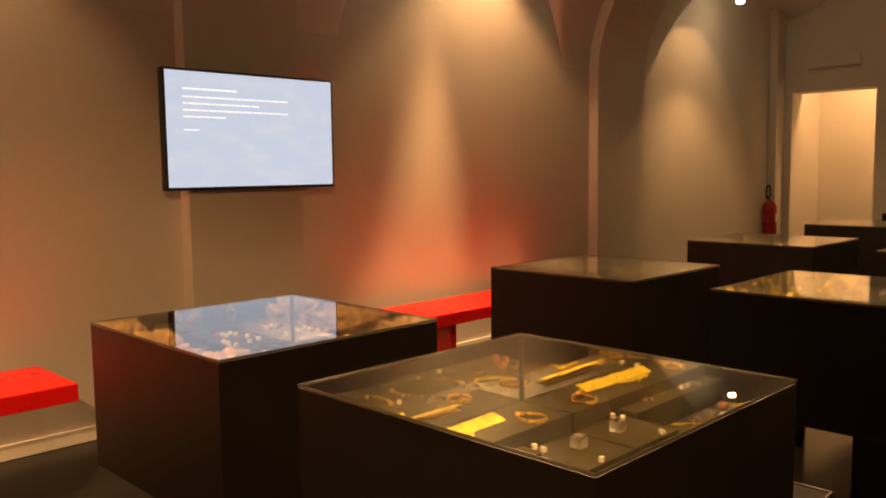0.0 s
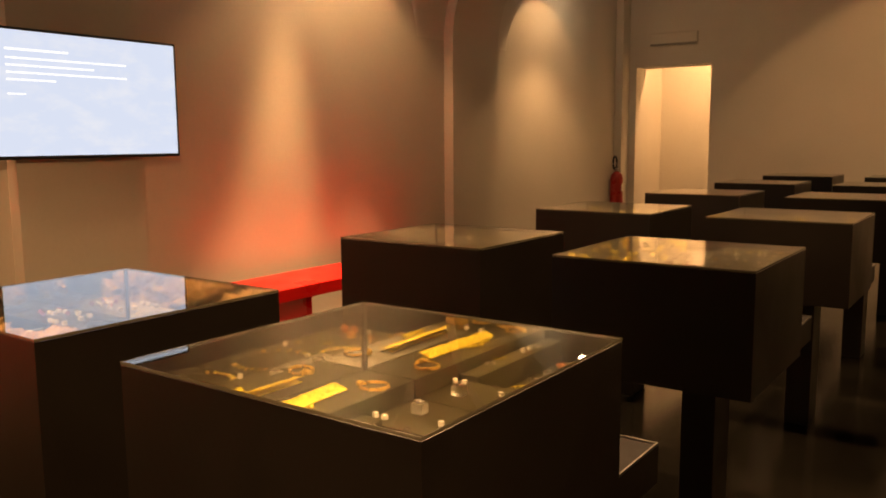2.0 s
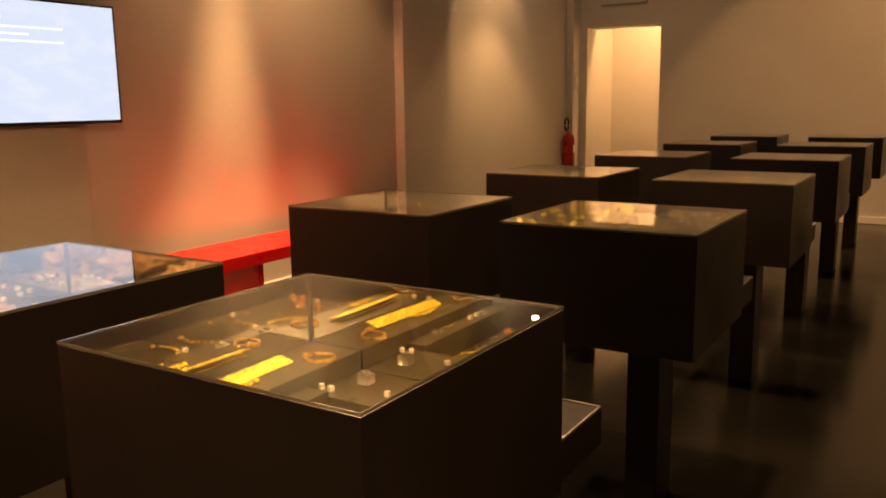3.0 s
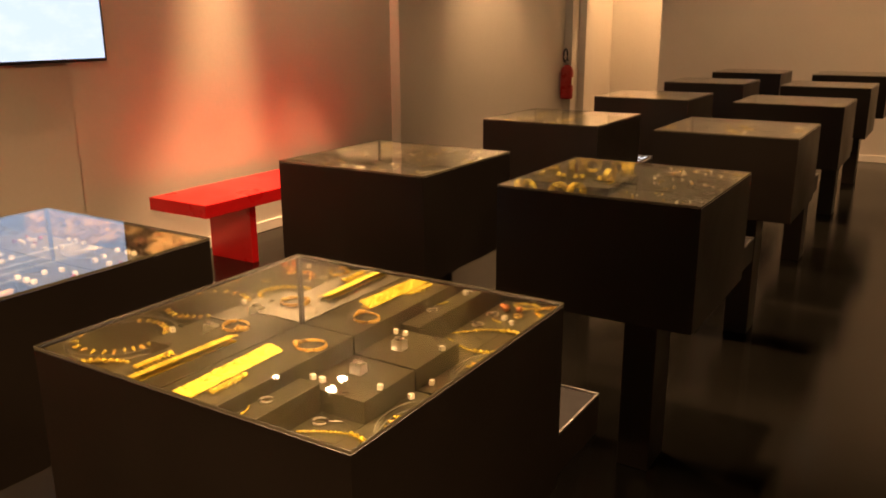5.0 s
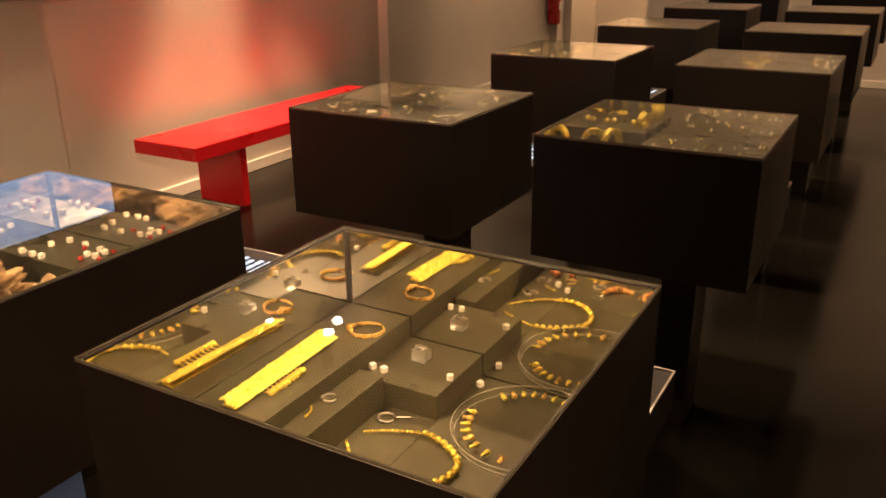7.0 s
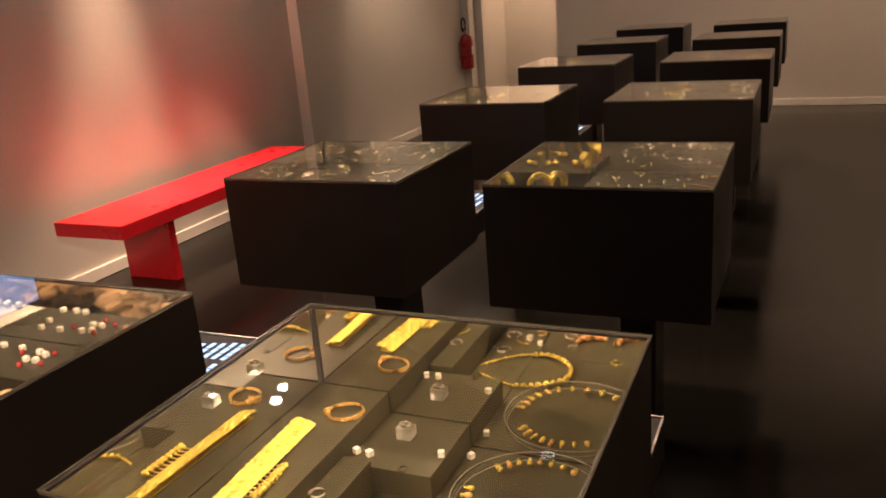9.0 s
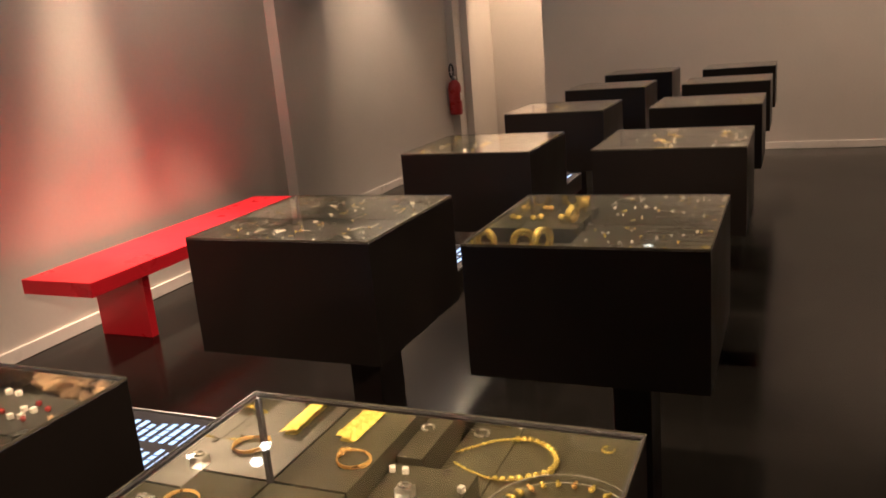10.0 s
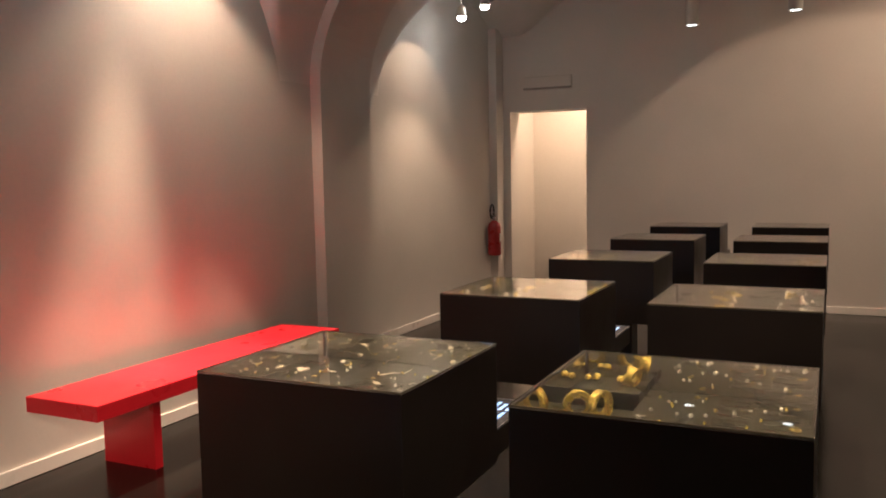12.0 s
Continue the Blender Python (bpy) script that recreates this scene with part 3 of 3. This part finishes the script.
def acrylic_block(pos, size):
    s = thing("acrylic_stand", "clear acrylic cube carrying a small silver ring", "display stand", pos)
    bm = block(-size / 2, size / 2, -size / 2, size / 2, 0, size * 0.8, 0.001)
    for v in bm.verts:
        if v.co.z > size * 0.4:
            v.co.x, v.co.y = v.co.x * 1.12, v.co.y * 0.8
    part("cube", bm, FROSTED, s).visible_shadow = False
    for a, c in ((-1, 1), (1, 1), (-1, -1), (1, -1)):
        part("edge", tube(bmesh.new(), ((a * size * 0.5, c * size * 0.5, 0), (a * size * 0.56, c * size * 0.40, size * 0.8)), 0.0004, 5), FROST, s, "pale polished edge")
    ring = [(0.009 * math.cos(a * math.tau / 24), 0.006 * math.sin(a * math.tau / 24), size * 0.8 + 0.003) for a in range(24)]
    part("ring", tube(bmesh.new(), ring, 0.0024, 8, True), SILVER, s, smooth=True)


acrylic_block(at_case(0, 1, 0.204, 0.484, MID + 0.0003), 0.024)


def hoop(pos, r, turn, mat, label, tail=0.0, name="hoop_earring"):
    h = thing(name, label, "earring", pos, turn=turn)
    pts = [(r * math.cos(radians(a)), r * math.sin(radians(a)), r * 0.16) for a in range(20, 340, 12)]
    part("hoop", tube(bmesh.new(), pts, [r * (0.10 + 0.10 * math.sin(math.pi * i / (len(pts) - 1))) for i in range(len(pts))], 8), mat, h, smooth=True)
    if tail:
        part("pin", tube(bmesh.new(), ((r * 0.9, 0, r * 0.2), (r + tail, 0.002, r * 0.1)), 0.0009, 6), mat, h)
        part("stone", ball(bmesh.new(), (r * 0.9, 0, r * 0.25), r * 0.3), STONE, h, "dark stone bead", True)


hoop(at_case(0, 1, 0.158, 0.292, STEP_Z + 0.0005), 0.011, 40, SILVER, "small tarnished silver hoop earring")
hoop(at_case(0, 1, 0.166, 0.100, STEP_Z + 0.0005), 0.012, 100, SILVER, "small tarnished silver hoop earring")
hoop(at_case(0, 1, 0.216, 0.357, LOW + 0.0005), 0.013, 30, SILVER, "silver brooch ring with a long pin", 0.025)
hoop(at_case(0, 1, 0.218, 0.196, LOW + 0.0005), 0.013, 200, SILVER, "silver brooch ring with a long pin", 0.025)
hoop(at_case(0, 1, 0.216, 0.121, LOW + 0.0005), 0.014, 80, SILVER, "small tarnished silver hoop earring")
hoop(at_case(0, 1, 0.239, 0.400, MID + 0.0005), 0.007, 10, STONE, "tiny dark corroded hoop earring")


def braided_arc(pos, r, start, sweep, label):
    """Plump links strung along an arc, with a slim pin beside them."""
    h = thing("braided_brooch", label, "brooch", pos)
    n = 9
    for i in range(n):
        a = radians(start + sweep * i / (n - 1))
        q = 0.0042 + 0.0032 * math.sin(math.pi * (i + 0.5) / n)
        part("link", lathe(bmesh.new(), ((q * 0.35, -q * 1.15), (q, -q * 0.5), (q, q * 0.5), (q * 0.35, q * 1.15)), pose(r * math.cos(a), r * math.sin(a), q, 90, 0, math.degrees(a) + 22), 10), REDGOLD if i % 2 else ORANGEGOLD, h, smooth=True)
    part("pin", tube(bmesh.new(), [((r + 0.012) * math.cos(radians(start + sweep * k / 8)), (r + 0.012) * math.sin(radians(start + sweep * k / 8)), 0.004) for k in range(9)], 0.0016, 6), ORANGEGOLD, h, smooth=True)


braided_arc(at_case(0, 1, 0.395, 0.145, LOW + 0.0005), 0.042, 200, 85, "braided reddish gold brooch lying on grey fabric")
braided_arc(at_case(0, 1, 0.465, 0.120, LOW + 0.0005), 0.026, 170, 110, "small braided reddish gold brooch lying on grey fabric")


def chain(pos, turn, n=7):
    c = thing("gold_chain", "short length of fine gold chain", "jewellery", pos, turn=turn)
    for i in range(n):
        part("link", ball(bmesh.new(), (0.0045 * i, 0.004 * math.sin(i * 0.5), 0.0025), 0.0023, 8), GOLD, c, smooth=True)


chain(at_case(0, 1, 0.150, 0.258, STEP_Z + 0.0005), -70)
chain(at_case(0, 1, 0.232, 0.15, LOW + 0.0005), 20)


def rock(pos, size, seed, label):
    bm = bmesh.new()
    bmesh.ops.create_icosphere(bm, subdivisions=5, radius=1.0)
    for v in bm.verts:
        v.co *= 1 + 0.35 * noise.noise(v.co * 1.3 + Vector((seed, 0, 0))) + 0.26 * noise.noise(v.co * 3.2 + Vector((0, seed, 0))) - 0.42 * abs(noise.noise(v.co * 5.5)) + 0.16 * noise.noise(v.co * 12) - 0.12 * abs(noise.noise(v.co * 22))
        v.co = Vector((v.co.x * size[0], v.co.y * size[1], max(-0.6, v.co.z) * size[2] + 0.6 * size[2]))
    ob = solid("stone_block", bm, ROCK, label, "rock", smooth=True)
    ob.matrix_world = pose(*pos)


rock(at_case(0, 0, 0.17, 0.21, 0.7352), (0.12, 0.13, 0.085), 3.0, "rough golden brown stone in a glass case")
rock(at_case(0, 0, 0.43, 0.24, 0.7352), (0.09, 0.11, 0.085), 8.0, "rough golden brown stone in a glass case")
rock(at_case(0, 0, 0.49, 0.49, 0.8122), (0.05, 0.04, 0.055), 5.0, "rough golden brown stone in a glass case")


def bead(pos, r, mat, label, name="bead"):
    ob = solid(name, ball(bmesh.new(), (0, 0, 0), r, 10), mat, label, "bead", "loose beads", smooth=True)
    ob.matrix_world = pose(pos[0], pos[1], pos[2] + r)


rng = random.Random(12)
for x, y in ((0.235, 0.440), (0.262, 0.50), (0.19, 0.485), (0.275, 0.455)):
    bead(at_case(0, 0, x, y, 0.8124), 0.006, CARNELIAN, "small red carnelian bead on grey fabric")


def spool(r, k, x, y, z, radius, turn, lean, label):
    """A standing gold spool ring with a dished face."""
    s = thing("gold_ring", label, "jewellery", at_case(r, k, x, y, z), turn=turn)
    m = pose(0, 0, radius, 90 + lean, 0, 0)
    part("band", lathe(bmesh.new(), ((radius * 0.56, -0.004), (radius, -0.009), (radius * 0.97, -0.006), (radius * 0.93, 0.004), (radius, 0.009), (radius * 0.56, 0.006), (radius * 0.48, 0.0), (radius * 0.55, -0.0042)), m, 36, True), GOLD, s, smooth=True)
    part("rim", tube(bmesh.new(), [m @ Vector((radius * 0.97 * math.cos(a * math.tau / 36), radius * 0.97 * math.sin(a * math.tau / 36), 0.009)) for a in range(36)], 0.0022, 6, True), GOLD, s, smooth=True)


spool(1, 1, 0.066, 0.282, 0.8405, 0.036, 22, 0, "standing gold spool ring with a flared rim")
spool(1, 1, 0.112, 0.305, 0.8405, 0.036, 66, 0, "standing gold spool ring turned sideways")
spool(1, 1, 0.150, 0.482, 0.8825, 0.024, 70, 14, "leaning gold ring on a grey platform")
for x, y, r in ((0.034, 0.487, 0.010), (0.054, 0.494, 0.011), (0.116, 0.492, 0.011), (0.124, 0.522, 0.009)):
    bead(at_case(1, 1, x, y, 0.8826), r, GOLD, "hollow gold globe bead", "gold_bead")


def fragment(pos, size, mat, turn, label, n=3):
    """A thin broken plate."""
    bm = bmesh.new()
    rng = random.Random(int(size * 1e5) + int(turn))
    ring = [(size * (0.7 + 0.5 * rng.random()) * math.cos(a * math.tau / n), size * (0.7 + 0.5 * rng.random()) * math.sin(a * math.tau / n)) for a in range(n)]
    low = [bm.verts.new((x, y, 0)) for x, y in ring]
    top = [bm.verts.new((x * 0.93, y * 0.93, 0.004)) for x, y in ring]
    bm.faces.new(low[::-1]), bm.faces.new(top)
    for i in range(n):
        bm.faces.new((low[i], low[(i + 1) % n], top[(i + 1) % n], top[i]))
    ob = solid("fragment", bm, mat, label, "fragment", "fragments in the cases")
    ob.matrix_world = pose(*pos, 14, 0, turn)


for x, y, size, mat in ((0.05, 0.37, 0.022, BONE), (0.33, 0.315, 0.019, BONE), (0.11, 0.50, 0.014, BONE), (0.42, 0.49, 0.016, BONE), (0.48, 0.44, 0.014, DULLGOLD), (0.25, 0.18, 0.016, BONE)):
    fragment(at_case(1, 0, x, y, 0.8684), size * (1 if x == 0.05 else 0.7), mat, 40 + 300 * x, "pale bone fragment lying on grey fabric" if mat is BONE else "worn gold fragment lying on grey fabric", 3 if x < 0.06 else 5)


def finds(r, k, count, z, seed, big=1.0, x0=0.05, x1=0.53, y0=0.06, y1=0.51):
    """Small beads, hoops, cubes and pins scattered in a case."""
    rng = random.Random(seed)
    for i in range(count):
        x, y = rng.uniform(x0, x1), rng.uniform(y0, y1)
        kind = rng.random()
        pos = at_case(r, k, x, y, z + 0.0006)
        if kind < 0.36:
            white_cube(pos, min(1, big) * rng.uniform(0.007, 0.011), rng.uniform(0, 90), WHITE)
        elif kind < 0.74:
            bead(pos, big * rng.uniform(0.004, 0.008), rng.choice((GOLD, GOLD, DULLGOLD, BONE)), "small bright bead lying in a glass case")
        elif kind < 0.96:
            hoop(pos, big * rng.uniform(0.008, 0.017), rng.uniform(0, 360), rng.choice((GOLD, DULLGOLD, SILVER)), "small metal hoop lying in a glass case")
        else:
            p = thing("pin", "slim metal pin lying in a glass case", "pin", pos, "pins in the cases", turn=rng.uniform(0, 180))
            part("shaft", tube(bmesh.new(), ((0, 0, 0.002), (rng.uniform(0.03, 0.06), 0, 0.002)), 0.0016, 6), rng.choice((GOLD, SILVER, BONE)), p)
            part("pin_head", ball(bmesh.new(), (0, 0, 0.004), 0.0042, 8), GOLD, p, smooth=True)


finds(1, 0, 70, 0.868, 21, 0.58)
finds(1, 1, 34, 0.8605, 22, 0.7, 0.20, 0.36)
finds(1, 1, 34, 0.8605, 23, 0.7, 0.36, 0.54)
for r in range(2, 5):
    for k in (0, 1):
        many = 18 if r < 4 else 9
        finds(r, k, many, 0.868, 30 + 2 * r + k, 1.4, 0.05, 0.24 if k else 0.17)
        finds(r, k, many, 0.868, 50 + 2 * r + k, 1.4, 0.40, 0.53)
for x in (0.40, 0.50):
    for y in (0.06, 0.14, 0.22, 0.30, 0.38, 0.46):
        ob = solid("acrylic_bar", block(-0.038, 0.038, -0.007, 0.007, 0, 0.012, 0.001), ACRYLIC, "clear acrylic bar holding tiny finds", "display stand", "acrylic bars")
        ob.matrix_world = pose(*at_case(1, 1, x, y, 0.8608))
        ob.visible_shadow = False

for x, y, r, t, m in ((0.335, 0.10, 0.012, 20, SILVER), (0.45, 0.20, 0.011, 300, GOLD), (0.35, 0.150, 0.009, 90, SILVER), (0.27, 0.10, 0.011, 140, ORANGEGOLD), (0.52, 0.24, 0.009, 50, GOLD)):
    hoop(at_case(0, 1, x, y, LOW + 0.0005), r, t, m, "small bent metal earring lying on grey fabric")
for x, y, r, m in ((0.31, 0.075, 0.006, GOLD), (0.325, 0.078, 0.005, GOLD), (0.47, 0.065, 0.011, REDGOLD), (0.495, 0.080, 0.012, REDGOLD), (0.515, 0.060, 0.010, REDGOLD), (0.36, 0.045, 0.005, GOLD)):
    bead(at_case(0, 1, x, y, LOW + 0.0004), r, m, "loose round bead in a glass case")
for x, y in ((0.255, 0.135), (0.43, 0.05), (0.53, 0.28)):
    white_cube(at_case(0, 1, x, y, LOW + 0.0004), 0.011, 40 * x, WHITE)
chain(at_case(0, 1, 0.045, 0.13, HIGH + 0.0002), 60, 6)
# jewellery close behind the front panel, seen in the mirrored walls
bracelet(at_case(0, 1, 0.100, 0.080, HIGH + 0.0002), 0.027, 200, "gold wire bracelet with a knotted clasp")
bracelet(at_case(0, 1, 0.322, 0.048, LOW + 0.0005), 0.030, 110, "plain gold wire bracelet near the front panel")
white_cube(at_case(0, 1, 0.034, 0.135, HIGH + 0.0002), 0.0098, 12, WHITE)
bracelet(at_case(0, 1, 0.047, 0.045, HIGH + 0.0002), 0.024, 60, "gold wire bracelet with a knotted clasp")
bead_necklace(0, 1, ((0.228, 0.030), (0.252, 0.018), (0.285, 0.020), (0.298, 0.036), (0.280, 0.050), (0.248, 0.050), (0.230, 0.040)),
              LOW + 0.0006, (0.0022, 0.0040), "small gold bead necklace near the front panel", GOLD)
for x, y, r in ((0.232, 0.085, 0.010), (0.262, 0.074, 0.008), (0.214, 0.068, 0.007)):
    bead(at_case(0, 1, x, y, LOW + 0.0004), r, REDGOLD, "large reddish gold bead near the front panel")


def clear_film(pos, w, d, turn, seed, rise=0.004):
    """A crinkled sheet of clear film, thin but closed."""
    bm, n, m = bmesh.new(), 22, 16
    layers = []
    for lift in (0.0, 0.0005):
        rows = []
        for i in range(n + 1):
            row = []
            for j in range(m + 1):
                x, y = (i / n - 0.5) * w, (j / m - 0.5) * d
                crease = abs(noise.noise((x * 34, y * 34, seed))) + 0.45 * abs(noise.noise((x * 90, y * 90, seed + 5)))
                row.append(bm.verts.new((x, y, 0.0006 + rise * crease + lift)))
            rows.append(row)
        layers.append(rows)
    low, top = layers
    for i in range(n):
        for j in range(m):
            bm.faces.new((top[i][j], top[i + 1][j], top[i + 1][j + 1], top[i][j + 1]))
            bm.faces.new((low[i][j], low[i][j + 1], low[i + 1][j + 1], low[i + 1][j]))
    for i in range(n):
        bm.faces.new((low[i][0], low[i + 1][0], top[i + 1][0], top[i][0])), bm.faces.new((low[i][m], top[i][m], top[i + 1][m], low[i + 1][m]))
    for j in range(m):
        bm.faces.new((low[0][j], top[0][j], top[0][j + 1], low[0][j + 1])), bm.faces.new((low[n][j], low[n][j + 1], top[n][j + 1], top[n][j]))
    ob = solid("clear_film", bm, ACRYLIC, "crinkled clear plastic film on grey fabric", "plastic film", "clear films in the case")
    ob.matrix_world = pose(*pos, 0, 0, turn)
    ob.visible_shadow = False


clear_film(at_case(0, 1, 0.120, 0.215, HIGH), 0.036, 0.13, 2, 1.0)
clear_film(at_case(0, 1, 0.240, 0.30, LOW), 0.060, 0.075, 0, 2.0)
clear_film(at_case(0, 1, 0.430, 0.15, LOW), 0.110, 0.120, 8, 3.0)


def dust(r, k, patches, seed):
    """Tiny pale flakes scattered over the lining as stand-ins for glints, with some dust, too small to tell apart."""
    rng, bm = random.Random(seed), bmesh.new()
    for x0, x1, y0, y1, z, count in patches:
        for i in range(count):
            x, y, q = rng.uniform(x0, x1), rng.uniform(y0, y1), rng.uniform(0.0004, 0.0011) * rng.uniform(0.6, 1.3)
            turn, slant = rng.uniform(0, math.tau), rng.uniform(-0.7, 0.7)
            made = [bm.verts.new((x + q * math.cos(turn + a) * (1.6 if a in (0, math.pi) else 0.7), y + q * math.sin(turn + a), q * (0.7 + slant * math.cos(a)))) for a in (0, math.pi / 2, math.pi, 1.5 * math.pi)]
            tip = bm.verts.new((x, y, q * 1.6))
            for v in made:
                v.co.z += z
            tip.co.z += z
            for a, b in zip(made, made[1:] + made[:1]):
                bm.faces.new((a, b, tip))
            bm.faces.new(made[::-1])
    ob = solid("glint_dust_flakes", bm, FROST, "fine pale flakes for plastic glints and dust on grey fabric", "dust", kind="stuff")
    ob.matrix_world = pose(*at_case(r, k, 0, 0, 0))


# glints of the plastic put in as pale flakes, thickest on the films
dust(0, 1, ((0.02, 0.14, 0.02, 0.53, HIGH, 70), (0.10, 0.14, 0.15, 0.28, HIGH + 0.002, 50), (0.15, 0.28, 0.40, 0.54, MID, 25), (0.20, 0.55, 0.02, 0.38, LOW, 130), (0.29, 0.55, 0.38, 0.54, LOW, 45), (0.36, 0.50, 0.08, 0.22, LOW + 0.002, 50)), 61)
